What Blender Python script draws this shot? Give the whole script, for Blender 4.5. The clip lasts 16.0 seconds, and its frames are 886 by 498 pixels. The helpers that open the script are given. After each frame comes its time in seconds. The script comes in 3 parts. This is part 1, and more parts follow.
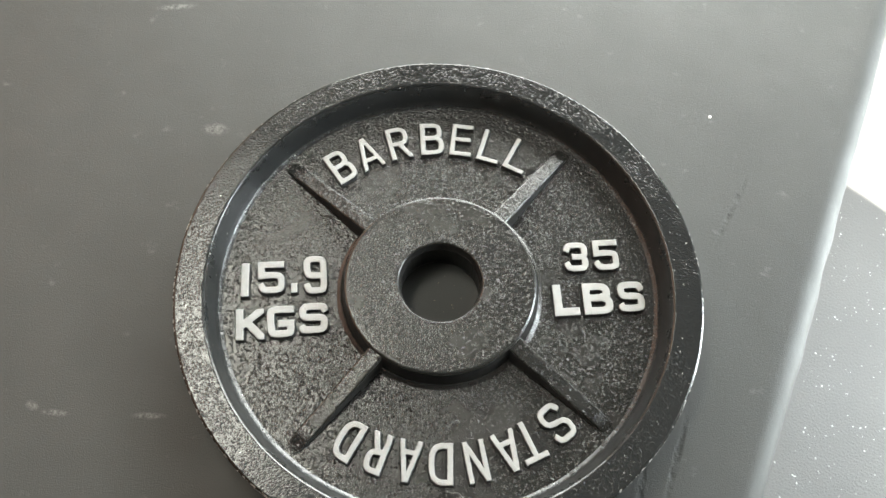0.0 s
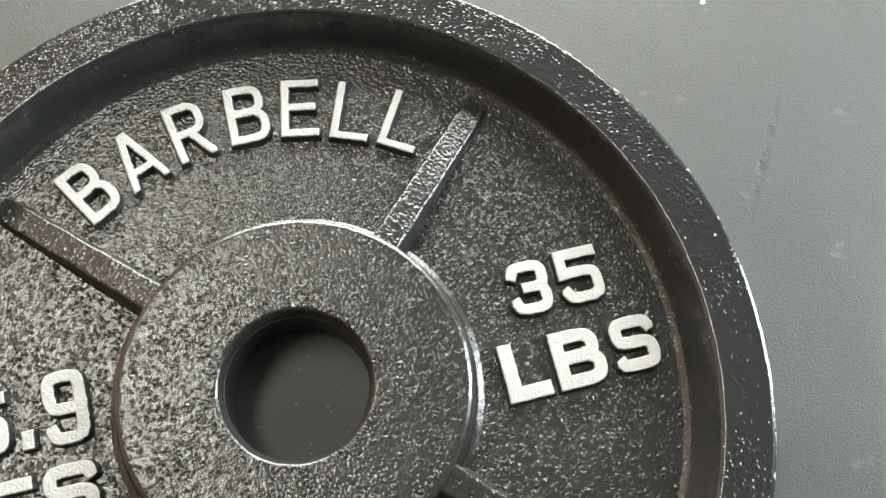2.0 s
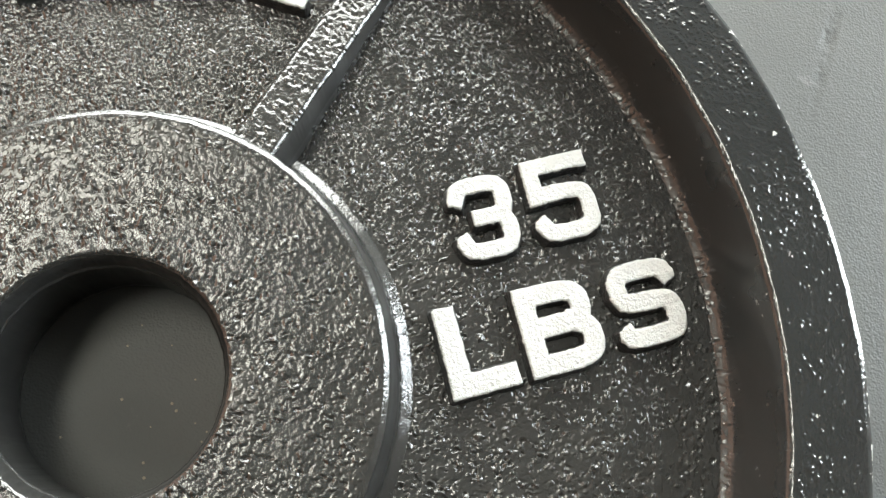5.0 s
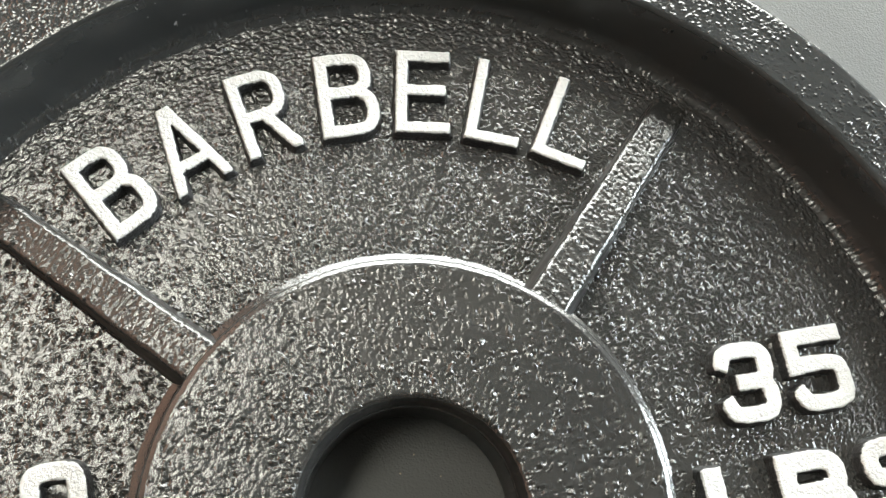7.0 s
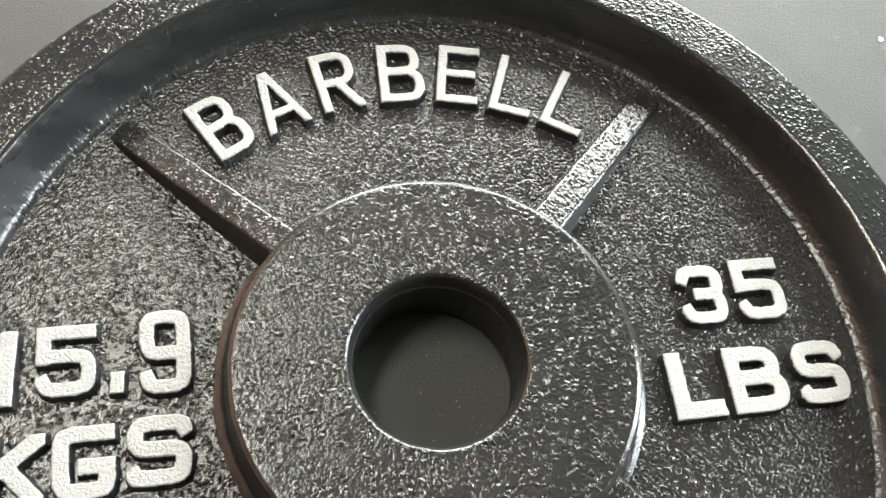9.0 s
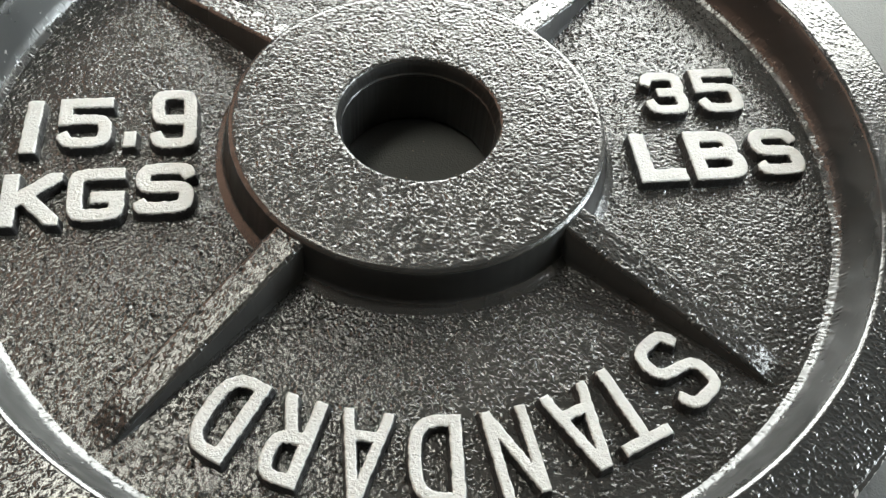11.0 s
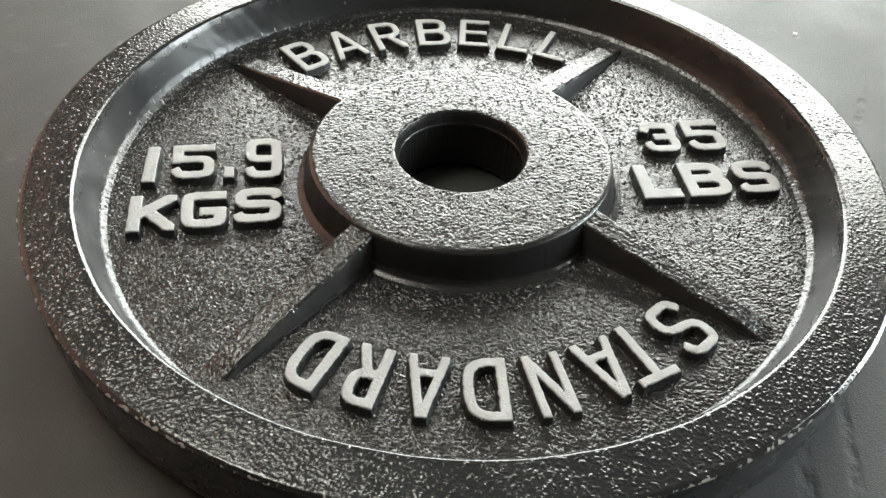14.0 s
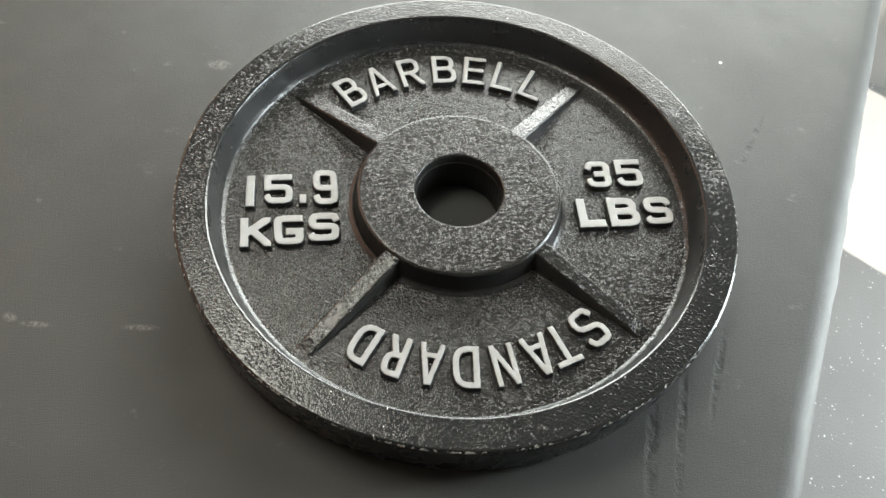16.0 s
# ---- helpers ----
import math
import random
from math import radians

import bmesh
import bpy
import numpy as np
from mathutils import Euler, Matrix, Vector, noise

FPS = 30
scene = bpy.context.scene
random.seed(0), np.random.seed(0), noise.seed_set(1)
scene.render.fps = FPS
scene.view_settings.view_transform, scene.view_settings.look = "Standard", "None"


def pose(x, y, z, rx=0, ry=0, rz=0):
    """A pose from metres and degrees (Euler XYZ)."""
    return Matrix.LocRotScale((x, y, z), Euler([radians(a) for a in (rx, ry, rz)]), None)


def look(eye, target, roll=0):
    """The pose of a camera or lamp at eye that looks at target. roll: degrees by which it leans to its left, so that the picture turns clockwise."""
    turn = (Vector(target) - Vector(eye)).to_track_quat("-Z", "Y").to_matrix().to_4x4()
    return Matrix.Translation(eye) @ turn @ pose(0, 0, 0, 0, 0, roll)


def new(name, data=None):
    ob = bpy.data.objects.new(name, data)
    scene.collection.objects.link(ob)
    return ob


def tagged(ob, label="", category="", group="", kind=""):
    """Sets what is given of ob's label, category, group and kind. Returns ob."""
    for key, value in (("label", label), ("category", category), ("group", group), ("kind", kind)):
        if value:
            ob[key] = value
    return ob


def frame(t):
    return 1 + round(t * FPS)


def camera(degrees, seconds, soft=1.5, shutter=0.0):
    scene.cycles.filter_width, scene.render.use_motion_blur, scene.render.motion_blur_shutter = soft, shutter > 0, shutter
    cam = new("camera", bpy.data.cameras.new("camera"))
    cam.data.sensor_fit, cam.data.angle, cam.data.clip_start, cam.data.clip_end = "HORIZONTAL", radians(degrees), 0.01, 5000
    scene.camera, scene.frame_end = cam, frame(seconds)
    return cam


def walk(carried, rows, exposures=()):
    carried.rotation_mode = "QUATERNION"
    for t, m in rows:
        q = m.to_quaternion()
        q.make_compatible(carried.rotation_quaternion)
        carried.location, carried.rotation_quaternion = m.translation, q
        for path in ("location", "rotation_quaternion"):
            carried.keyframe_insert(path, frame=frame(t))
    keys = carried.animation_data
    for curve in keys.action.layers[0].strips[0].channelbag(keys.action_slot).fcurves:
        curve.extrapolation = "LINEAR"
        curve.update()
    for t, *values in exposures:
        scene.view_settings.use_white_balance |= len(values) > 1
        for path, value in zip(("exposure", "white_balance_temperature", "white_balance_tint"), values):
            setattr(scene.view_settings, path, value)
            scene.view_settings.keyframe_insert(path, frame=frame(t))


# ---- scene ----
cam = camera(53.43, 16.0, soft=1.45)
walk(cam, [
    (0, pose(-0.0294, -0.2304, 0.5928, 24.57, -1.86, -3.20)),
    (0.5, pose(-0.0250, -0.1853, 0.5442, 24.27, -2.82, -5.78)),
    (1, pose(-0.0121, -0.1362, 0.4814, 23.95, -3.28, -9.70)),
    (1.5, pose(0.0033, -0.0954, 0.4188, 22.30, -3.10, -12.09)),
    (2, pose(0.0228, -0.0677, 0.3624, 19.17, -2.93, -13.78)),
    (2.5, pose(0.0359, -0.0535, 0.3099, 16.53, -4.18, -14.74)),
    (3, pose(0.0537, -0.0480, 0.2767, 14.73, -2.97, -14.76)),
    (3.2, pose(0.0610, -0.0452, 0.2647, 14.18, -2.49, -14.99)),
    (5.3, pose(0.0507, -0.0339, 0.2391, 14.97, -4.81, -14.12)),
    (5.5, pose(0.0425, -0.0259, 0.2424, 15.37, -4.85, -13.59)),
    (6, pose(0.0199, -0.0100, 0.2492, 16.29, -4.56, -12.23)),
    (6.5, pose(-0.0003, -0.0032, 0.2526, 17.05, -4.47, -11.03)),
    (7, pose(-0.0137, -0.0022, 0.2566, 18.04, -5.23, -9.67)),
    (7.5, pose(-0.0223, -0.0091, 0.2644, 19.56, -5.55, -8.78)),
    (8, pose(-0.0308, -0.0255, 0.2768, 21.62, -5.81, -8.18)),
    (8.2, pose(-0.0336, -0.0330, 0.2846, 22.46, -5.96, -7.93)),
    (10.3, pose(-0.0372, -0.1965, 0.3025, 32.53, -4.46, -5.73)),
    (10.5, pose(-0.0356, -0.2045, 0.2913, 33.16, -4.23, -5.81)),
    (11, pose(-0.0316, -0.2159, 0.2582, 35.39, -4.09, -6.30)),
    (11.5, pose(-0.0258, -0.2248, 0.2241, 37.83, -3.84, -6.73)),
    (12, pose(-0.0272, -0.2345, 0.2051, 39.98, -3.63, -6.85)),
    (12.5, pose(-0.0307, -0.2542, 0.1998, 42.11, -2.98, -6.63)),
    (13, pose(-0.0347, -0.2732, 0.2166, 43.88, -2.51, -6.49)),
    (13.5, pose(-0.0424, -0.2897, 0.2298, 45.84, -2.20, -6.26)),
    (14, pose(-0.0518, -0.3072, 0.2641, 46.72, -2.39, -6.31)),
    (14.5, pose(-0.0582, -0.3323, 0.3117, 48.07, -3.06, -6.04)),
    (15, pose(-0.0643, -0.3481, 0.3677, 44.69, -3.73, -5.87)),
    (15.5, pose(-0.0694, -0.3555, 0.4313, 39.52, -4.06, -5.45)),
    (16, pose(-0.0687, -0.3504, 0.4823, 34.27, -3.78, -4.59)),
], exposures=[(0, 2.42), (1, 2.50), (2, 2.67), (3.2, 2.70), (5.3, 2.86), (6.2, 2.95), (7, 2.89), (8.2, 2.81), (10.3, 2.57), (11, 2.46), (12.5, 2.19), (14.5, 2.08), (16, 2.15)])

# ---- light: sky through the two windows, sun through the narrow one, one ceiling panel ----
TURN = radians(-25.5)               # the room and the table stand at this angle to the plate's lettering
ROOM = Matrix.Rotation(TURN, 4, "Z")
FLOOR_Z, CEILING_Z = -0.75, 1.95
WEST, EAST, SOUTH, NORTH = -1.6, 1.25, -3.0, 1.2
WINDOW_N = (-1.04, 0.52, 0.14, 0.94)  # from, to along the wall, sill, head
WINDOW_E = (0.438, 0.937, -0.65, 1.20)
SUN_AZIMUTH, SUN_HEIGHT = -44.0, 38.0

world = bpy.data.worlds.new("sky")
scene.world = world
world.use_nodes = True
sky = world.node_tree.nodes.new("ShaderNodeTexSky")
sky.sky_type = "NISHITA"
sky.sun_disc = False
sky.sun_elevation = radians(SUN_HEIGHT)
sky.sun_rotation = radians(90 - SUN_AZIMUTH)
background = world.node_tree.nodes["Background"]
world.node_tree.links.new(sky.outputs[0], background.inputs[0])
background.inputs[1].default_value = 0.12


def lamp(name, kind, energy, m, colour=(1, 1, 1), size=None, size_y=None, angle=None):
    data = bpy.data.lights.new(name, kind)
    data.energy, data.color = energy, colour
    if size:
        data.shape, data.size, data.size_y = "RECTANGLE", size, size_y
    if angle:
        data.angle = radians(angle)
    ob = new(name, data)
    ob.matrix_world = m
    return ob


a, e = radians(SUN_AZIMUTH), radians(SUN_HEIGHT)
sun_way = Vector((math.cos(e) * math.cos(a), math.cos(e) * math.sin(a), math.sin(e)))
lamp("sun", "SUN", 5.0, look(sun_way * 10, (0, 0, 0)), (1, 0.95, 0.86), angle=0.5)
n0, n1, n2, n3 = WINDOW_N
lamp("north_window_sky", "AREA", 11.5, ROOM @ pose((n0 + n1) / 2, NORTH + 0.06, (n2 + n3) / 2, -90, 0, 0), (0.985, 1.0, 0.91), n1 - n0, n3 - n2)
e0, e1, e2, e3 = WINDOW_E
lamp("east_window_sky", "AREA", 14, ROOM @ pose(EAST + 0.06, (e0 + e1) / 2, (e2 + e3) / 2, 90, 0, 90), (0.90, 0.98, 0.98), e1 - e0, e3 - e2)
lamp("ceiling_panel_light", "AREA", 3.9, pose(-0.60, 0.50, CEILING_Z - 0.035, 0, 0, -25.5), (0.95, 0.94, 0.82), 0.36, 1.00)


# ---- materials ----
class Nodes:
    """A small builder for node materials."""

    def __init__(self, name):
        self.mat = bpy.data.materials.new(name)
        self.mat.use_nodes = True
        self.tree = self.mat.node_tree
        self.bsdf = self.tree.nodes["Principled BSDF"]
        self.coord = self.add("ShaderNodeTexCoord").outputs["Object"]

    def add(self, kind):
        return self.tree.nodes.new(kind)

    def put(self, socket, value):
        if isinstance(value, bpy.types.NodeSocket):
            self.tree.links.new(value, socket)
        elif isinstance(value, (tuple, list)) and len(value) == 3 and socket.type == "RGBA":
            socket.default_value = (*value, 1)
        else:
            socket.default_value = value

    def noise(self, scale, detail=3.0, rough=0.55, vector=None, distortion=0.0):
        n = self.add("ShaderNodeTexNoise")
        self.put(n.inputs["Vector"], vector or self.coord)
        n.inputs["Scale"].default_value, n.inputs["Detail"].default_value = scale, detail
        n.inputs["Roughness"].default_value, n.inputs["Distortion"].default_value = rough, distortion
        return n.outputs["Fac"]

    def cells(self, scale, feature="F1", out="Distance", vector=None):
        n = self.add("ShaderNodeTexVoronoi")
        n.feature = feature
        self.put(n.inputs["Vector"], vector or self.coord)
        n.inputs["Scale"].default_value = scale
        return n.outputs[out]

    def warp(self, scale, amount):
        """The place, shaken by a noise."""
        n = self.add("ShaderNodeTexNoise")
        self.put(n.inputs["Vector"], self.coord)
        n.inputs["Scale"].default_value, n.inputs["Detail"].default_value = scale, 1.0
        m = self.add("ShaderNodeVectorMath")
        m.operation = "MULTIPLY_ADD"
        self.put(m.inputs[0], n.outputs["Color"])
        m.inputs[1].default_value = (amount, amount, amount)
        self.put(m.inputs[2], self.coord)
        return m.outputs[0]

    def ramp(self, value, lo, hi, a=0.0, b=1.0):
        n = self.add("ShaderNodeMapRange")
        n.interpolation_type = "SMOOTHSTEP"
        for i, v in enumerate((value, lo, hi, a, b)):
            self.put(n.inputs[i], v)
        return n.outputs[0]

    def math(self, op, a, b=0.0):
        n = self.add("ShaderNodeMath")
        n.operation = op
        self.put(n.inputs[0], a)
        self.put(n.inputs[1], b)
        return n.outputs[0]

    def mix(self, fac, a, b):
        n = self.add("ShaderNodeMix")
        n.data_type = "RGBA"
        self.put(n.inputs["Factor"], fac)
        self.put(n.inputs[6], a)
        self.put(n.inputs[7], b)
        return n.outputs[2]

    def bump(self, height, distance, strength=1.0, normal=None):
        n = self.add("ShaderNodeBump")
        n.inputs["Strength"].default_value, n.inputs["Distance"].default_value = strength, distance
        self.put(n.inputs["Height"], height)
        if normal:
            self.put(n.inputs["Normal"], normal)
        return n.outputs[0]

    def split(self):
        n = self.add("ShaderNodeSeparateXYZ")
        self.put(n.inputs[0], self.coord)
        return n.outputs

    def upward(self):
        """How far a face looks up: 1 for level faces, 0 for upright ones."""
        n = self.add("ShaderNodeSeparateXYZ")
        self.put(n.inputs[0], self.add("ShaderNodeNewGeometry").outputs["True Normal"])
        return n.outputs[2]

    def spot(self, x, y, rx, ry, turn=0.0):
        """1 at a place, falling softly to 0 at the radii rx, ry."""
        n = self.add("ShaderNodeMapping")
        n.vector_type = "TEXTURE"
        n.inputs["Location"].default_value = (x, y, 0)
        n.inputs["Rotation"].default_value = (0, 0, radians(turn))
        n.inputs["Scale"].default_value = (rx, ry, 1)
        self.put(n.inputs[0], self.coord)
        f = self.add("ShaderNodeVectorMath")
        f.operation = "MULTIPLY"
        self.put(f.inputs[0], n.outputs[0])
        f.inputs[1].default_value = (1, 1, 0)
        l = self.add("ShaderNodeVectorMath")
        l.operation = "LENGTH"
        self.put(l.inputs[0], f.outputs[0])
        return self.ramp(l.outputs["Value"], 0.25, 1.0, 1.0, 0.0)

    def radius(self):
        x, y, z = self.split()
        return self.math("SQRT", self.math("ADD", self.math("MULTIPLY", x, x), self.math("MULTIPLY", y, y)))

    def done(self, colour, rough, normal=None, metal=0.0, spec=0.5, ior=1.5):
        self.put(self.bsdf.inputs["IOR"], ior)
        self.put(self.bsdf.inputs["Base Color"], colour)
        self.put(self.bsdf.inputs["Roughness"], rough)
        self.put(self.bsdf.inputs["Metallic"], metal)
        self.put(self.bsdf.inputs["Specular IOR Level"], spec)
        if normal:
            self.put(self.bsdf.inputs["Normal"], normal)
        return self.mat


def iron_enamel():
    """Glossy black crackle enamel on cast iron: rough on the level faces, smooth on the drafted sides."""
    n = Nodes("crackle_enamel")
    level = n.ramp(n.upward(), 0.45, 0.75, 0.06, 1.0)
    bead = n.cells(1700, vector=n.warp(1400, 0.0003))
    bead = n.math("MULTIPLY", bead, bead)
    height = n.math("SUBTRACT", n.math("MULTIPLY", n.noise(800, 2.0, 0.6), 0.8), n.math("MULTIPLY", bead, 0.8))
    pits = n.math("MAXIMUM", n.spot(0.0859, 0.0498, 0.0017, 0.0015), n.spot(0.0412, 0.0219, 0.0012, 0.0010))
    height = n.math("SUBTRACT", n.math("MULTIPLY", height, level), n.math("MULTIPLY", pits, 1.2))
    normal = n.bump(height, 0.00007)
    colour = n.mix(n.ramp(n.noise(28, 2.0), 0.35, 0.7), (0.018, 0.018, 0.0175), (0.024, 0.0235, 0.022))
    rough = n.math("ADD", n.ramp(n.noise(90, 3.0), 0.3, 0.7, 0.14, 0.20), n.math("MULTIPLY", n.math("SUBTRACT", 1.0, level), 0.24))
    return n.done(colour, rough, normal, spec=n.math("ADD", n.math("MULTIPLY", level, 0.43), 0.34), ior=1.5)


def rim_enamel():
    """The same enamel, smoother, gritty in places, with pale chips along the outer edge and smooth sides."""
    n = Nodes("rim_enamel")
    level = n.math("MULTIPLY", n.ramp(n.upward(), 0.45, 0.75, 0.3, 1.0), n.ramp(n.radius(), 0.1570, 0.1600, 0.4, 1.0))
    height = n.noise(900, 2.0, 0.5)
    normal = n.bump(n.math("MULTIPLY", height, level), 0.00012)
    edge = n.ramp(n.radius(), 0.1792, 0.1808)
    nick = n.ramp(n.math("ADD", n.noise(330, 3.0, 0.6), n.math("MULTIPLY", edge, 0.17)), 0.70, 0.73)
    nick = n.math("MULTIPLY", nick, n.ramp(n.upward(), 0.15, 0.4))
    colour = n.mix(nick, (0.018, 0.019, 0.019), (0.40, 0.39, 0.37))
    rough = n.math("ADD", n.ramp(n.noise(80), 0.3, 0.7, 0.10, 0.17), n.math("MULTIPLY", n.math("SUBTRACT", 1.0, level), 0.20))
    return n.done(colour, rough, normal, spec=0.75)


def letter_paint():
    """White paint rolled on the raised faces, ragged where it meets the black sides."""
    n = Nodes("letter_paint")
    at = n.add("ShaderNodeAttribute")
    at.attribute_name = "face"
    ragged = n.math("ADD", at.outputs["Fac"], n.ramp(n.noise(900, 3.0, 0.6), 0.2, 0.8, -0.16, 0.16))
    cover = n.ramp(ragged, 0.62, 0.74)
    thin = n.ramp(n.noise(330, 4.0, 0.65), 0.66, 0.74, 0.0, 0.55)
    cover = n.math("MULTIPLY", cover, n.math("SUBTRACT", 1.0, thin))
    white = n.mix(n.noise(120, 3.0), (0.35, 0.35, 0.34), (0.47, 0.47, 0.46))
    colour = n.mix(cover, (0.018, 0.018, 0.018), white)
    normal = n.bump(n.noise(1000, 3.0, 0.6), 0.0006)
    return n.done(colour, n.math("ADD", n.math("MULTIPLY", cover, 0.12), 0.38), normal, spec=0.5)


def vinyl():
    """Grey vinyl with a fine leather grain, a few pale scuffs and shallow creases whose shade is put into the colour.
    """
    n = Nodes("grey_vinyl")
    grain = n.cells(1700, "SMOOTH_F1")
    colour = n.mix(n.noise(7, 4.0, 0.6), (0.037, 0.0385, 0.0365), (0.047, 0.0485, 0.046))
    dust = n.ramp(n.noise(55, 5.0, 0.65), 0.62, 0.80, 0.0, 0.15)
    marks = None
    for x, y, rx, ry, turn in ((-0.216, 0.060, 0.013, 0.007, 20), (-0.221, -0.182, 0.006, 0.004, 0), (-0.204, -0.180, 0.012, 0.0028, 18), (-0.146, -0.157, 0.014, 0.003, 22), (-0.304, 0.152, 0.02, 0.004, 30), (-0.268, 0.293, 0.016, 0.005, 10)):
        m = n.spot(x, y, rx, ry, turn)
        marks = n.math("MAXIMUM", marks, m) if marks else m
    marks = n.math("MULTIPLY", marks, n.ramp(n.noise(300, 4.0, 0.7), 0.36, 0.62, 0.0, 0.28))
    colour = n.mix(n.math("MAXIMUM", dust, marks), colour, (0.42, 0.42, 0.40))
    creases = None
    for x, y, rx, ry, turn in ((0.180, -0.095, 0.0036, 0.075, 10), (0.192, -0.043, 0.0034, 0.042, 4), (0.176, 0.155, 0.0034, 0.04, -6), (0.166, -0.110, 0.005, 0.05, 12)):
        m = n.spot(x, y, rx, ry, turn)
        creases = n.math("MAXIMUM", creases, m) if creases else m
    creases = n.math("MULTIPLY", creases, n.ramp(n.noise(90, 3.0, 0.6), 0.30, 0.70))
    height = n.math("ADD", grain, n.math("MULTIPLY", n.noise(400, 3.0), 0.6))
    normal = n.bump(height, 0.00015)
    normal = n.bump(n.noise(11, 2.0), 0.0016, 1.0, normal)
    normal = n.bump(n.math("SUBTRACT", 1.0, creases), 0.0005, 1.0, normal)
    # the shade inside the creases, painted as a near-black tint over their bump
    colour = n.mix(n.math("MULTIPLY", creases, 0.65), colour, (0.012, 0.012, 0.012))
    return n.done(colour, n.ramp(n.noise(20, 3.0), 0.3, 0.7, 0.55, 0.63), normal, spec=0.65)


def rubber_floor():
    n = Nodes("speckled_rubber")
    size = n.ramp(n.noise(70, 2.0), 0.35, 0.7, 0.0, 0.24)
    fleck = n.ramp(n.math("SUBTRACT", n.cells(120, vector=n.warp(200, 0.004)), size), -0.03, 0.03, 1.0, 0.0)
    some = n.ramp(n.noise(16, 3.0), 0.40, 0.60)
    base = n.mix(n.noise(9, 4.0), (0.15, 0.148, 0.142), (0.19, 0.187, 0.18))
    colour = n.mix(n.math("MULTIPLY", fleck, some), base, (0.50, 0.49, 0.47))
    return n.done(colour, 0.6, n.bump(n.noise(260, 3.0), 0.001), spec=0.4)


def plaster(name, a, b, rough=0.85):
    n = Nodes(name)
    return n.done(n.mix(n.noise(2.2, 4.0), a, b), rough, n.bump(n.noise(120, 4.0), 0.001))


def plain(name, colour, rough, metal=0.0):
    n = Nodes(name)
    return n.done(n.mix(n.noise(25, 3.0), tuple(c * 0.9 for c in colour), colour), rough, metal=metal)


IRON = iron_enamel()
RIM = rim_enamel()
PAINT = letter_paint()
VINYL = vinyl()
FLOOR = rubber_floor()
WALL = plaster("grey_plaster", (0.17, 0.165, 0.155), (0.21, 0.205, 0.195))
BROWN = plaster("brown_plaster", (0.56, 0.32, 0.235), (0.63, 0.375, 0.285))
CEILING = plaster("ceiling_plaster", (0.11, 0.106, 0.10), (0.14, 0.136, 0.128))
FRAME = plain("window_frame_paint", (0.75, 0.76, 0.76), 0.4)
STEEL = plain("painted_steel", (0.10, 0.10, 0.10), 0.45)
DUST = plain("white_fleck", (0.85, 0.85, 0.83), 0.7)
CRUMB = plain("tan_crumb", (0.24, 0.20, 0.15), 0.8)


# ---- mesh helpers ----
def part(name, bm, material, parent=None, label="", smooth=False):
    me = bpy.data.meshes.new(name)
    bmesh.ops.recalc_face_normals(bm, faces=bm.faces)
    bm.to_mesh(me)
    bm.free()
    me.materials.append(material)
    if smooth:
        me.shade_smooth()
        me.set_sharp_from_angle(angle=radians(50))
    ob = new(name, me)
    if parent:
        ob.parent = parent
    return tagged(ob, label)


def block(lo, hi, bm=None):
    bm = bm or bmesh.new()
    v = [bm.verts.new((x, y, z)) for z in (lo[2], hi[2]) for y in (lo[1], hi[1]) for x in (lo[0], hi[0])]
    for f in ((0, 2, 3, 1), (4, 5, 7, 6), (0, 1, 5, 4), (2, 6, 7, 3), (0, 4, 6, 2), (1, 3, 7, 5)):
        bm.faces.new([v[i] for i in f])
    return bm


def round_profile(points, radii, steps=4):
    """A polyline of (r, z) with its corners rounded."""
    out = [points[0]]
    for i in range(1, len(points) - 1):
        p, a, b = Vector(points[i]), Vector(points[i - 1]), Vector(points[i + 1])
        d = min(radii[i], (a - p).length * 0.48, (b - p).length * 0.48)
        s, e = p + (a - p).normalized() * d, p + (b - p).normalized() * d
        for k in range(steps + 1):
            t = k / steps
            out.append(tuple(s * (1 - t) ** 2 + p * 2 * t * (1 - t) + e * t * t))
    return out + [points[-1]]


def scatter(X, Y, cell, seed):
    """From each place to the nearest of many jittered seeds: the distance and the way, in cells, and two chance numbers of that seed."""
    gx, gy = X / cell, Y / cell
    ix, iy = np.floor(gx), np.floor(gy)
    best = np.full(X.shape, 9.0)
    wx, wy, luck, turn = (np.zeros(X.shape) for _ in range(4))
    for dx in (-1, 0, 1):
        for dy in (-1, 0, 1):
            cx, cy = ix + dx, iy + dy
            h = [np.modf(np.abs(np.sin(cx * a + cy * b + seed) * 43758.5453))[0] for a, b in ((12.9898, 78.233), (39.346, 11.135), (73.156, 52.235), (27.61, 91.77))]
            ox, oy = gx - cx - h[0], gy - cy - h[1]
            d = np.hypot(ox, oy)
            near = d < best
            best, wx, wy, luck, turn = (np.where(near, a, b) for a, b in ((d, best), (ox, wx), (oy, wy), (h[2], luck), (h[3], turn)))
    return best, wx, wy, luck, turn


def swell(X, Y, cell, seed):
    """Smooth noise between -1 and 1."""
    gx, gy = X / cell, Y / cell
    ix, iy = np.floor(gx), np.floor(gy)
    fx, fy = gx - ix, gy - iy
    fx, fy = fx * fx * (3 - 2 * fx), fy * fy * (3 - 2 * fy)
    v = [[np.modf(np.abs(np.sin((ix + a) * 127.1 + (iy + b) * 311.7 + seed) * 43758.5453))[0] for a in (0, 1)] for b in (0, 1)]
    return 2 * ((v[0][0] * (1 - fx) + v[0][1] * fx) * (1 - fy) + (v[1][0] * (1 - fx) + v[1][1] * fx) * fy) - 1


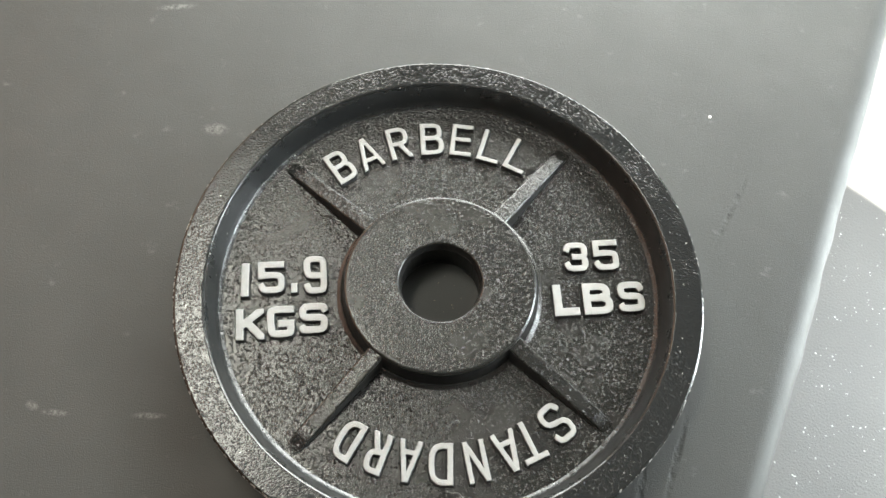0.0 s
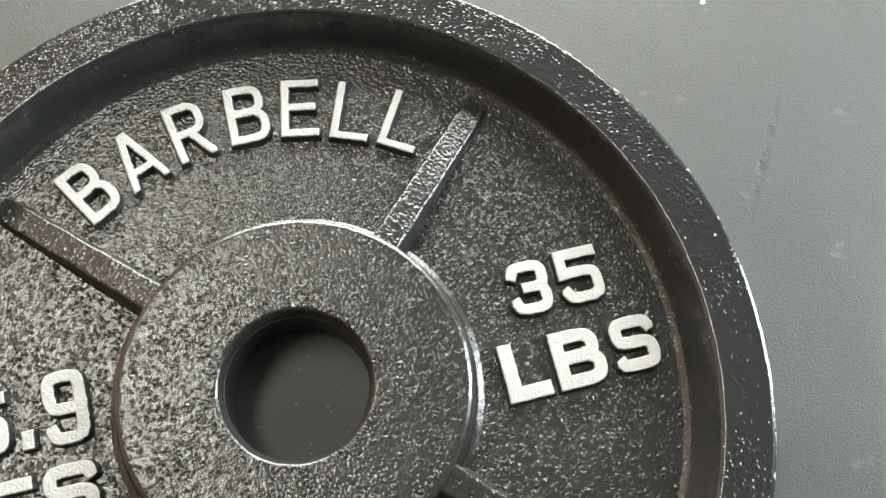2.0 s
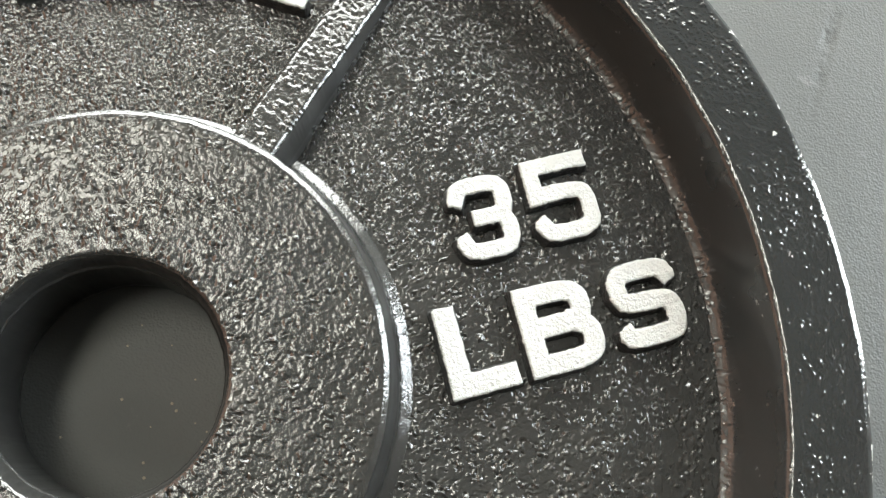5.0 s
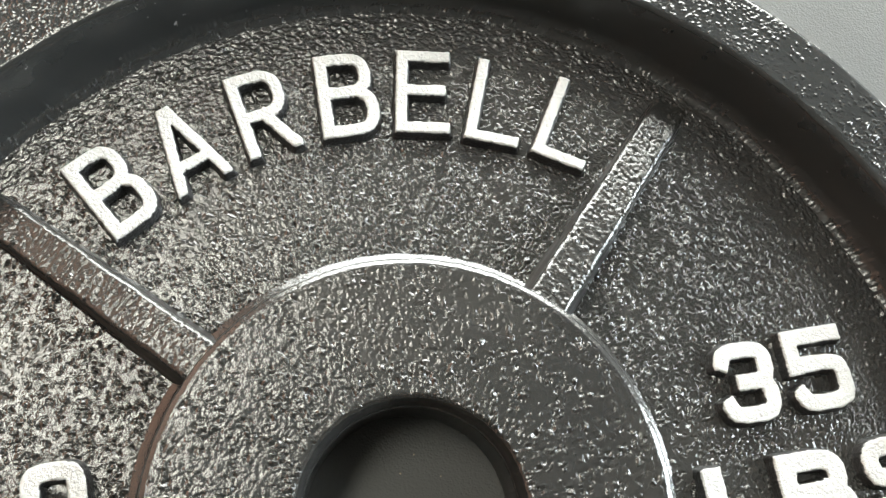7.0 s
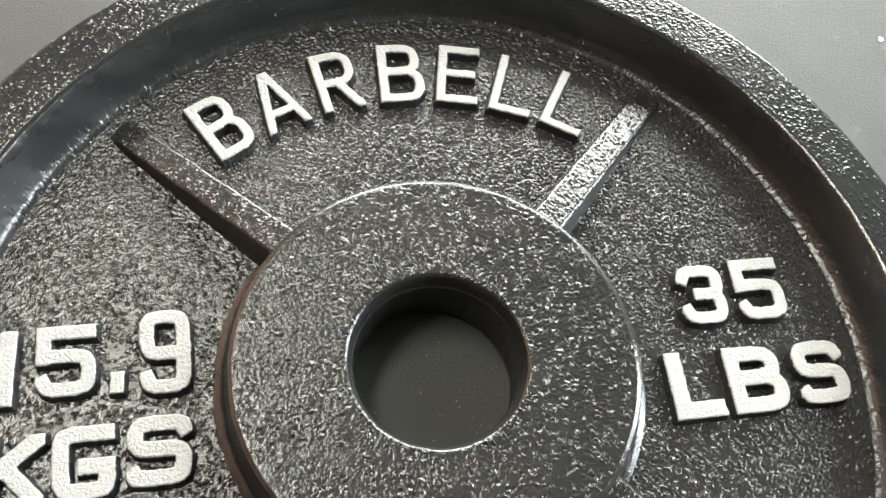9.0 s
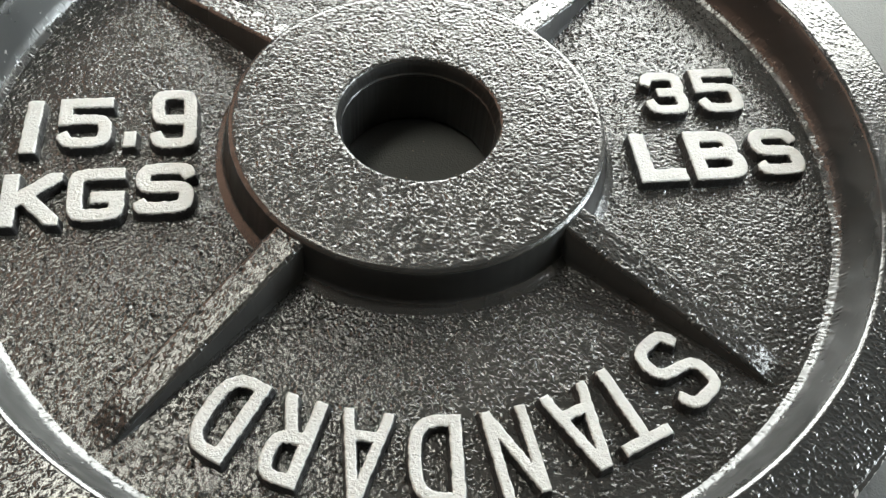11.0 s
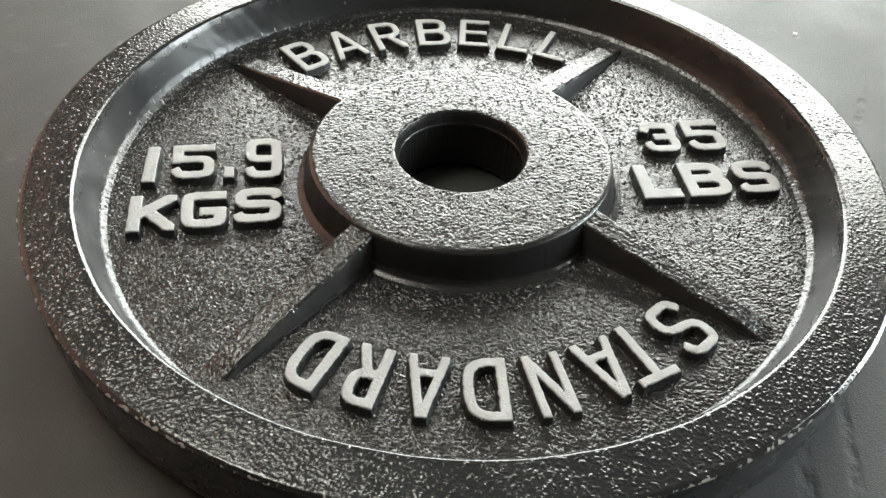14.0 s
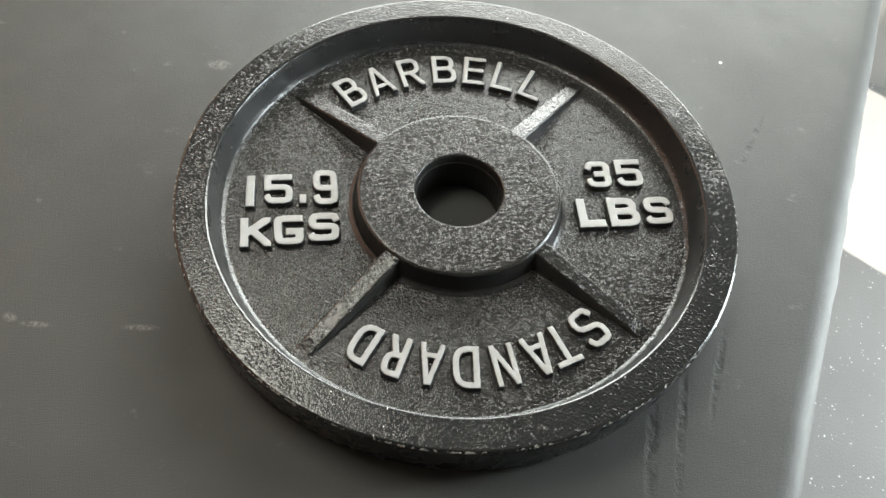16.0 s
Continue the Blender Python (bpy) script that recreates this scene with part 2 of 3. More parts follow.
def crackle(X, Y, cell=0.00106, tilt=0.97):
    """Relief of the rough enamel: crowded, tilted grains on an uneven skin, in metres."""
    warp = cell * 0.34
    d, wx, wy, luck, turn = scatter(X + warp * swell(X, Y, cell * 1.3, 4.1), Y + warp * swell(X, Y, cell * 1.3, 8.7), cell, 1.7)
    slope = 0.04 + tilt * luck ** 3.4
    facets = cell * slope * (wx * np.cos(6.2832 * turn) + wy * np.sin(6.2832 * turn))
    return facets - 0.07 * cell * d * d + 0.00005 * swell(X, Y, 0.0021, 2.2) + 0.00005 * swell(X, Y, 0.0046, 5.5) + 0.0001


def wrinkle(X, Y):
    """The coarser skin of the hub."""
    return crackle(X, Y, 0.00116, 0.72)


def sparse_grit(X, Y):
    """Relief of the outer ring: smooth enamel with grains in it, thick here and thin there, thinnest towards the east."""
    east = np.clip(np.cos(np.arctan2(Y, X) - 0.35), 0, 1)
    X, Y = X + 0.0006 * swell(X, Y, 0.0013, 3.3), Y + 0.0006 * swell(X, Y, 0.0013, 7.1)
    crowd = 0.55 + 0.42 * swell(X, Y, 0.021, 7.7) + 0.25 * swell(X, Y, 0.0055, 1.2) - 0.24 * east
    rough = 0.00002 * swell(X, Y, 0.005, 9.9)
    for cell, seed, share in ((0.00132, 6.6, 0.66), (0.00092, 2.9, 0.75)):
        d, wx, wy, luck, turn = scatter(X, Y, cell, seed)
        size = 0.26 + 0.34 * turn
        grain = np.clip(1 - (d / size) ** 2, 0, 1) * (luck < np.clip(crowd, 0.04, 0.9) * share)
        rough = rough + 0.165 * cell * grain
    return rough


def dense(profile, step, lo, hi):
    """Fill the stretch of a profile between the places numbered lo and hi with close steps; the relief is at work there."""
    out = [(r, z, 0.0) for r, z in profile[:lo + 1]]
    for (r0, z0), (r1, z1) in zip(profile[lo:hi], profile[lo + 1:hi + 1]):
        n = max(1, int(math.hypot(r1 - r0, z1 - z0) / step))
        out += [(r0 + (r1 - r0) * k / n, z0 + (z1 - z0) * k / n, 1.0) for k in range(1, n + 1)]
    out[-1] = (*out[-1][:2], 0.0)
    return out + [(r, z, 0.0) for r, z in profile[hi + 1:]]


def revolve(name, profile, segments, material, parent, label, relief, wobble=0.0):
    """A turned body from a closed profile of (r, z, weight of the relief)."""
    P = np.array(profile)
    A = 2 * np.pi * np.arange(segments) / segments
    R, Z, W = (np.repeat(P[:, k:k + 1], segments, 1) for k in range(3))
    C, S = np.cos(A)[None], np.sin(A)[None]
    R = R + wobble * (swell(C * 0.16 + Z, S * 0.16, 0.011, 3.0) + 0.5 * swell(C * 0.16, S * 0.16 + Z, 0.004, 6.0))
    X, Y = R * C, R * S
    Z = Z + W * relief(X, Y)
    n, m = P.shape[0], segments
    i, j = np.meshgrid(np.arange(n), np.arange(m), indexing="ij")
    i2, j2 = (i + 1) % n, (j + 1) % m
    faces = np.stack([i * m + j, i * m + j2, i2 * m + j2, i2 * m + j], -1).reshape(-1, 4)
    me = bpy.data.meshes.new(name)
    me.vertices.add(n * m)
    me.vertices.foreach_set("co", np.stack([X, Y, Z], -1).ravel())
    me.loops.add(faces.size)
    me.loops.foreach_set("vertex_index", faces.ravel().astype(np.int32))
    me.polygons.add(len(faces))
    me.polygons.foreach_set("loop_start", np.arange(0, faces.size, 4, dtype=np.int32))
    me.update(calc_edges=True)
    me.validate()
    bm = bmesh.new()
    bm.from_mesh(me)
    bmesh.ops.recalc_face_normals(bm, faces=bm.faces)
    bm.to_mesh(me)
    bm.free()
    me.materials.append(material)
    me.shade_smooth()
    ob = new(name, me)
    ob.parent = parent
    return tagged(ob, label)


# ---- the room ----
def room_part(name, bm, material, label, category):
    ob = part(name, bm, material)
    ob.matrix_world = ROOM
    return tagged(ob, label, category, kind="structure")


def wall_with_opening(axis, face, depth, lo, hi, opening):
    """A wall on the plane axis = face, depth outwards, with one opening right through."""
    o0, o1, o2, o3 = opening
    bm = bmesh.new()
    near, far = sorted((face, face + depth))
    for a0, a1, z0, z1 in ((lo, o0, FLOOR_Z, CEILING_Z), (o1, hi, FLOOR_Z, CEILING_Z), (o0, o1, FLOOR_Z, o2), (o0, o1, o3, CEILING_Z)):
        if axis == "y":
            block((a0, near, z0), (a1, far, z1), bm)
        else:
            block((near, a0, z0), (far, a1, z1), bm)
    return bm


T = 0.2
room_part("floor", block((WEST - T, SOUTH - T, FLOOR_Z - 0.1), (EAST + T, NORTH + T, FLOOR_Z)), FLOOR, "grey rubber gym floor with scattered pale flecks", "floor")
room_part("ceiling", block((WEST - T, SOUTH - T, CEILING_Z), (EAST + T, NORTH + T, CEILING_Z + 0.1)), CEILING, "plain grey painted ceiling above the table", "ceiling")
room_part("wall_north", wall_with_opening("y", NORTH, T, WEST, EAST, WINDOW_N), WALL, "grey plaster wall with a wide window", "wall")
room_part("wall_east", wall_with_opening("x", EAST, T, SOUTH - T, NORTH + T, WINDOW_E), WALL, "grey plaster wall with a narrow tall window", "wall")
room_part("wall_south", block((WEST, SOUTH - T, FLOOR_Z), (EAST, SOUTH, CEILING_Z)), WALL, "plain grey plaster wall", "wall")
room_part("wall_west", block((WEST - T, SOUTH - T, FLOOR_Z), (WEST, NORTH + T, CEILING_Z)), BROWN, "plain warm terracotta-brown plaster wall", "wall")
ground = tagged(part("ground", block((-400, -400, FLOOR_Z - 0.6), (400, 400, FLOOR_Z - 0.15)), plaster("outside_ground", (0.18, 0.17, 0.15), (0.24, 0.23, 0.2))), "dull grey-brown ground outside the windows", "ground", kind="structure")


def window(name, axis, face, opening, posts, label):
    """A painted frame set in the opening, with upright posts between the panes."""
    o0, o1, o2, o3 = opening
    root = tagged(new(name), label, "window", kind="structure")
    root.matrix_world = ROOM
    w, d = 0.05, 0.07
    bars = [(o0, o0 + w, o2, o3), (o1 - w, o1, o2, o3), (o0 + w, o1 - w, o2, o2 + w), (o0 + w, o1 - w, o3 - w, o3)]
    for k in range(posts):
        x = o0 + (o1 - o0) * (k + 1) / (posts + 1)
        bars.append((x - w / 2, x + w / 2, o2 + w, o3 - w))
    for a0, a1, z0, z1 in bars:
        if axis == "y":
            bm = block((a0, face + 0.10, z0), (a1, face + 0.10 + d, z1))
        else:
            bm = block((face + 0.10, a0, z0), (face + 0.10 + d, a1, z1))
        part("window_frame", bm, FRAME, root)


window("window_1", "y", NORTH, WINDOW_N, 2, "wide white-framed window with bright sky behind")
window("window_2", "x", EAST, (WINDOW_E[0] - 0.05, WINDOW_E[1] + 0.05, WINDOW_E[2], WINDOW_E[3]), 0, "narrow tall white-framed window letting in sunlight")

panel = tagged(new("ceiling_light"), "long flat white ceiling light panel, switched on", "ceiling light")
panel.matrix_world = pose(-0.60, 0.50, CEILING_Z, 0, 0, -25.5)
for x0, x1, y0, y1 in ((-0.21, 0.21, -0.53, -0.51), (-0.21, 0.21, 0.51, 0.53), (-0.21, -0.19, -0.51, 0.51), (0.19, 0.21, -0.51, 0.51)):
    part("frame", block((x0, y0, -0.04), (x1, y1, 0)), FRAME, panel)
part("backing", block((-0.19, -0.51, -0.03), (0.19, 0.51, 0)), FRAME, panel)


# ---- the table ----
TABLE_EDGE = 0.2583     # its long edge, across the room's turned axes
def padded_table():
    root = tagged(new("padded_table"), "grey vinyl-covered table with a soft rounded edge", "table")
    root.matrix_world = Matrix.Rotation(radians(-26.3), 4, "Z")
    bm = bmesh.new()
    r, thick, u0, u1, v0, v1, steps = 0.0195, 0.045, -0.95, TABLE_EDGE, -1.1, 1.12, 460
    section = [(u0, -thick), (u0, -r)]
    section += [(u0 + r - r * math.cos(t), -r + r * math.sin(t)) for t in (0.4, 0.8, 1.2)]
    section += [(u0 + (u1 - u0) * k / 24, 0.0) for k in range(1, 19)]
    section += [(u1 - r - 0.03 + 0.01 * k, 0.0) for k in range(4)]
    section += [(u1 - r + r * math.sin(t), -r + r * math.cos(t)) for t in (0.2, 0.4, 0.6, 0.8, 1.0, 1.2, 1.4, 1.57)]
    section += [(u1, -thick)]
    rings = []
    for i in range(steps + 1):
        v = v0 + (v1 - v0) * i / steps
        ring = []
        for u, z in section:
            edge = max(0.0, min(1.0, (u - (u1 - r)) / r))
            du = edge * (0.0022 * noise.noise((v * 7, z * 20, 3)) + 0.0012 * noise.noise((v * 38, z * 90, 1)))
            dz = edge * 0.0010 * noise.noise((v * 30, z * 60, 8))
            ring.append(bm.verts.new((u + du, v, z + dz)))
        rings.append(ring)
    for p, q in zip(rings, rings[1:]):
        for k in range(len(section)):
            j = (k + 1) % len(section)
            bm.faces.new((p[k], p[j], q[j], q[k]))
    bm.faces.new(rings[0])
    bm.faces.new(rings[-1])
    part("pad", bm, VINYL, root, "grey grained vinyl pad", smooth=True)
    part("board", block((u0 + 0.02, v0 + 0.02, -0.07), (u1 - 0.02, v1 - 0.02, -thick)), STEEL, root)
    for u in (u0 + 0.06, u1 - 0.12):
        for v in (v0 + 0.08, v1 - 0.14):
            part("leg", block((u, v, FLOOR_Z), (u + 0.06, v + 0.06, -0.07)), STEEL, root, "dark steel leg")
    return root


padded_table()

# ---- the weight plate ----
WEB_Z, LETTER_Z, HUB_Z, RIM_Z = 0.0163, 0.0204, 0.0320, 0.0362
RIM_R, RIM_IN, HUB_R, HOLE_R = 0.1811, 0.1605, 0.0662, 0.0292

plate = tagged(new("weight_plate"), "black cast-iron weight plate with raised white lettering, on grey vinyl", "weight plate")

# rim: foot, outer side, top, inner slope that runs out into the web
foot = round_profile([(0.1480, 0.0002), (0.1760, 0.0002), (0.1790, 0.0050), (RIM_R - 0.0001, RIM_Z - 0.004), (RIM_R - 0.0002, RIM_Z - 0.0010), (RIM_R - 0.0016, RIM_Z), (0.1780, RIM_Z)], (0, 0.002, 0.004, 0.002, 0.0005, 0.0005, 0))
slope = round_profile([(0.1640, RIM_Z), (RIM_IN + 0.0009, RIM_Z), (RIM_IN - 0.0004, RIM_Z - 0.0008), (0.1590, RIM_Z - 0.0035), (0.1570, RIM_Z - 0.0105), (0.1554, WEB_Z + 0.0042), (0.1539, WEB_Z + 0.0014), (0.1516, WEB_Z + 0.0001), (0.1505, WEB_Z - 0.0008), (0.1490, WEB_Z - 0.002)],
                      (0, 0.0004, 0.0005, 0.004, 0.006, 0.003, 0.0012, 0.001, 0.0005, 0))
profile = dense(foot + slope, 0.00031, len(foot) - 2, len(foot) + 1)
first = next(k for k, (r, z, w) in enumerate(profile) if k > len(foot) + 3 and r < 0.1557)
fillet = dense([(r, z) for r, z, w in profile[first:]], 0.0004, 0, len(profile) - first - 2)
profile = profile[:first] + fillet


def rim_relief(X, Y):
    """Grit on the ring's top; the crackle of the web creeps up the fillet at its foot."""
    return np.where(np.hypot(X, Y) < 0.157, 0.6 * crackle(X, Y), sparse_grit(X, Y))


revolve("rim", profile, 3300, RIM, plate, "broad flat outer ring, speckled with chips", rim_relief, 0.00018)

# web: the recessed disc between hub and rim
profile = dense([(0.0600, 0.004), (0.0600, WEB_Z), (0.1535, WEB_Z), (0.1535, 0.004)], 0.00034, 1, 2)
revolve("web", profile, 2150, IRON, plate, "recessed crackle-black face", crackle)

# hub with its hole
bore = round_profile([(HOLE_R - 0.0008, 0.0012), (HOLE_R - 0.0014, 0.004), (HOLE_R - 0.0014, HUB_Z - 0.0072), (HOLE_R - 0.0019, HUB_Z - 0.0067), (HOLE_R - 0.0019, HUB_Z - 0.0060), (HOLE_R - 0.0014, HUB_Z - 0.0054), (HOLE_R - 0.0008, HUB_Z - 0.0022), (HOLE_R - 0.0001, HUB_Z - 0.0005), (HOLE_R + 0.0008, HUB_Z), (HOLE_R + 0.0030, HUB_Z)],
                     (0, 0.001, 0.0004, 0.0003, 0.0003, 0.0006, 0.002, 0.001, 0.0006, 0))
side = round_profile([(HUB_R - 0.0030, HUB_Z), (HUB_R - 0.0014, HUB_Z), (HUB_R + 0.0002, HUB_Z - 0.0009), (HUB_R + 0.0007, HUB_Z - 0.003), (HUB_R + 0.0026, WEB_Z + 0.0016), (HUB_R + 0.0068, WEB_Z - 0.0001), (HUB_R + 0.0073, WEB_Z - 0.002), (HUB_R, 0.0012)],
                     (0, 0.0004, 0.0005, 0.002, 0.004, 0.002, 0, 0))
profile = dense(bore + side, 0.00038, len(bore) - 6, len(bore) + 1)
revolve("hub", profile, 1000, IRON, plate, "raised round hub with a bored hole", wrinkle, 0.00014)


def rib(angle):
    """A spoke that falls from the hub's height to the web, rough on its flat top, with smooth sloping sides."""
    across = np.linspace(-1, 1, 21)
    R = np.linspace(0.060, 0.152, 200)
    t = (R - 0.060) / 0.092
    q = np.clip((R - 0.132) / 0.020, 0, 1)
    top = HUB_Z - 0.0008 - (HUB_Z - WEB_Z - 0.0050) * np.minimum(1, t / 0.78) - 0.0046 * q * q * (3 - 2 * q)
    h = np.maximum(top - WEB_Z, 0.0002)
    half = 0.0053 - 0.0007 * t + 0.0002 * swell(R, R * 0, 0.008, angle)
    foot = half + 0.0009 + 0.08 * h
    X, Y, Z = [], [], []
    for y, z, w in ((-foot - 0.0016, WEB_Z - 0.0008 + 0 * h, 0), (-foot, WEB_Z + 0.12 * h, 0), (-half - 0.0007, top - 0.0007, 0), *((half * a, top, 1) for a in across * 0.93),
                    (half + 0.0007, top - 0.0007, 0), (foot, WEB_Z + 0.12 * h, 0), (foot + 0.0016, WEB_Z - 0.0008 + 0 * h, 0)):
        X.append(R), Y.append(y), Z.append(z + w * crackle(R + angle, y + 0 * R))
    V = np.stack([np.stack(a, 1) for a in (X, Y, Z)], -1)
    n, m = V.shape[:2]
    i, j = np.meshgrid(np.arange(n - 1), np.arange(m - 1), indexing="ij")
    faces = np.stack([i * m + j, (i + 1) * m + j, (i + 1) * m + j + 1, i * m + j + 1], -1).reshape(-1, 4)
    me = bpy.data.meshes.new("rib")
    me.from_pydata(V.reshape(-1, 3).tolist(), [], faces.tolist())
    me.materials.append(IRON)
    me.shade_smooth()
    ob = new("rib", me)
    ob.parent = plate
    ob.matrix_local = pose(0, 0, 0, 0, 0, angle)


for angle in (47.2, 135.6, -133.6, -44.1):
    rib(angle)

# ---- the raised lettering: strokes in a unit box, from which a cast relief is raised ----
GLYPH = {}
STEM = [(0, 0), (0, 1)]
GLYPH["B"] = [STEM, [(0, 1), (.72, 1), (.93, .89), (.93, .64), (.74, .53), (0, .53)], [(.74, .53), (1, .42), (1, .12), (.8, 0), (0, 0)]]
GLYPH["A"] = [[(-.02, -.04), (.48, 1.08)], [(.52, 1.08), (1.02, -.04)], [(.24, .27), (.76, .27)]]
GLYPH["R"] = [STEM, [(0, 1), (.74, 1), (.97, .88), (.97, .60), (.74, .47), (0, .47)], [(.50, .47), (1.03, -.05)]]
GLYPH["E"] = [STEM, [(0, 1), (1, 1)], [(0, .52), (.9, .52)], [(0, 0), (1, 0)]]
GLYPH["L"] = [STEM, [(0, 0), (1, 0)]]
GLYPH["s"] = [[(1, .84), (.86, 1), (.14, 1), (0, .86), (0, .66), (.16, .54), (.84, .46), (1, .34), (1, .14), (.86, 0), (.14, 0), (0, .16)]]
GLYPH["S"] = [[(1, .88), (.92, 1), (.13, 1), (0, .88), (0, .64), (.13, .52), (.87, .52), (1, .40), (1, .12), (.87, 0), (.04, 0), (0, .06)]]
GLYPH["T"] = [[(0, 1), (1, 1)], [(.5, 1), (.5, 0)]]
GLYPH["N"] = [STEM, [(1, 0), (1, 1)], [(-.02, 1.05), (1.02, -.05)]]
GLYPH["D"] = [STEM, [(0, 1), (.66, 1), (1, .80), (1, .20), (.66, 0), (0, 0)]]
GLYPH["K"] = [STEM, [(0, .38), (1.05, 1.06)], [(.36, .58), (1.05, -.06)]]
GLYPH["G"] = [[(1, 1), (.12, 1), (0, .88), (0, .12), (.12, 0), (.88, 0), (1, .12), (1, .42)], [(1, .42), (.55, .42)]]
GLYPH["1"] = [[(.5, 0), (.5, 1)]]
GLYPH["3"] = [[(0, .84), (.1, 1), (.86, 1), (1, .88), (1, .62), (.86, .5), (.45, .5)], [(.86, .5), (1, .38), (1, .12), (.86, 0), (.1, 0), (0, .16)]]
GLYPH["5"] = [[(0, 1), (1, 1)], [(0, 1), (0, .56)], [(0, .58), (.86, .58), (1, .46), (1, .12), (.86, 0), (.1, 0), (0, .14)]]
GLYPH["9"] = [[(1, .47), (.14, .47), (0, .58), (0, .88), (.12, 1), (.88, 1), (1, .88), (1, .12), (.88, 0), (.1, 0), (0, .13)]]
GLYPH["."] = []


def smooth_line(line):
    """The same polyline with its corners cut twice, so that bowls come out round."""
    for _ in range(2):
        out = [line[0]]
        for i, ((ax, ay), (bx, by)) in enumerate(zip(line, line[1:])):
            lo, hi = (0.0 if i == 0 else 0.22), (1.0 if i == len(line) - 2 else 0.78)
            out += [(ax + (bx - ax) * k, ay + (by - ay) * k) for k in (lo, hi)]
        line = [p for i, p in enumerate(out) if i == 0 or math.dist(p, out[i - 1]) > 1e-6]
    return line


def stroke_distance(char, w, h, s, X, Y):
    """Signed distance, negative inside, from the points X, Y to the strokes of a character."""
    d = np.full(X.shape, 1.0)
    for line in GLYPH[char]:
        line = smooth_line(line) if len(line) > 3 else line
        pts = [(s / 2 + x * (w - s), s / 2 + y * (h - s)) for x, y in line]
        for i, ((ax, ay), (bx, by)) in enumerate(zip(pts, pts[1:])):
            n = math.hypot(bx - ax, by - ay)
            ux, uy = (bx - ax) / n, (by - ay) / n
            lo = -s / 2 if i == 0 else 0.0
            hi = n + (s / 2 if i == len(pts) - 2 else 0.0)
            along = (X - ax) * ux + (Y - ay) * uy
            across = np.abs((Y - ay) * ux - (X - ax) * uy) - s / 2
            ends = np.maximum(lo - along, along - hi)
            rect = np.where((ends > 0) & (across > 0), np.hypot(ends, across), np.maximum(ends, across))
            d = np.minimum(d, rect)
            if i:
                d = np.minimum(d, np.hypot(X - ax, Y - ay) - s / 2)
    box = np.maximum(np.maximum(-X, X - w), np.maximum(-Y, Y - h))
    return box if char == "." else np.maximum(d, box)


def letter(char, w, h, s, m, lean=0.0):
    """One raised letter with drafted, rounded sides; its face carries the paint."""
    step, pad = 0.00040, 0.0020
    nx, ny = int((w + 2 * pad) / step) + 2, int((h + 2 * pad) / step) + 2
    X, Y = np.meshgrid(-pad + step * np.arange(nx), -pad + step * np.arange(ny))
    ragged = np.array([[noise.noise((x * 520 + ord(char), y * 520, w * 900)) for x in X[0]] for y in Y[:, 0]]) * 0.00024
    d = stroke_distance(char, w, h, s, X, Y) + ragged
    t = np.clip((0.0007 - d) / 0.0010, 0, 1)
    z = WEB_Z - 0.0004 + (LETTER_Z - WEB_Z + 0.0004) * t * t * (3 - 2 * t)
    face = np.clip((0.0005 - d) / 0.0010, 0, 1)
    me = bpy.data.meshes.new("letter")
    keep = d < 0.0016
    cells = keep[:-1, :-1] | keep[1:, :-1] | keep[:-1, 1:] | keep[1:, 1:]
    used = np.zeros(X.shape, bool)
    for a in (slice(0, -1), slice(1, None)):
        for b in (slice(0, -1), slice(1, None)):
            used[a, b] |= cells
    index = np.cumsum(used.ravel()).reshape(used.shape) - 1
    verts = np.stack([(X + lean * (Y / h - 0.5))[used] - w / 2, Y[used], z[used]], 1)
    j, i = np.nonzero(cells)
    faces = np.stack([index[j, i], index[j, i + 1], index[j + 1, i + 1], index[j + 1, i]], 1)
    me.from_pydata(verts.tolist(), [], faces.tolist())
    me.attributes.new("face", "FLOAT", "POINT").data.foreach_set("value", face[used].astype(np.float32))
    me.materials.append(PAINT)
    me.shade_smooth()
    ob = new("letter", me)
    ob.parent = plate
    ob.matrix_local = m
    tagged(ob, "raised letter " + char.upper() + " with a white painted face" if char.isalpha() else "raised numeral with a white painted face")


BASE_R, CAP = 0.1082, 0.0276


def on_arc(char, angle, width, stroke, aside=0.0, up=0.0, twist=0.0):
    """A letter whose foot stands on the arc, moved along it and outwards, and turned, by a little."""
    m = pose(0, 0, 0, 0, 0, angle - 90) @ pose(aside, BASE_R + up, 0, 0, 0, twist)
    letter(char, width, CAP, stroke, m)


for char, angle, width, stroke, aside, up, twist in (
        ("B", 124.2, 0.0166, 0.0040, -0.0004, 0.0, -2.5), ("A", 113.5, 0.0172, 0.0035, 0.0003, -0.0006, 0.0), ("R", 101.9, 0.0166, 0.0038, 0.0004, 0.0, 0.0),
        ("B", 90.2, 0.0178, 0.0040, 0.0008, 0.0002, 0.0), ("E", 79.3, 0.0166, 0.0038, 0.0005, 0.0006, 1.2), ("L", 68.4, 0.0166, 0.0037, 0.0002, 0.0006, 1.5),
        ("L", 57.7, 0.0168, 0.0037, 0.0001, 0.0016, 1.5)):
    on_arc(char, angle, width, stroke, aside, up, twist)
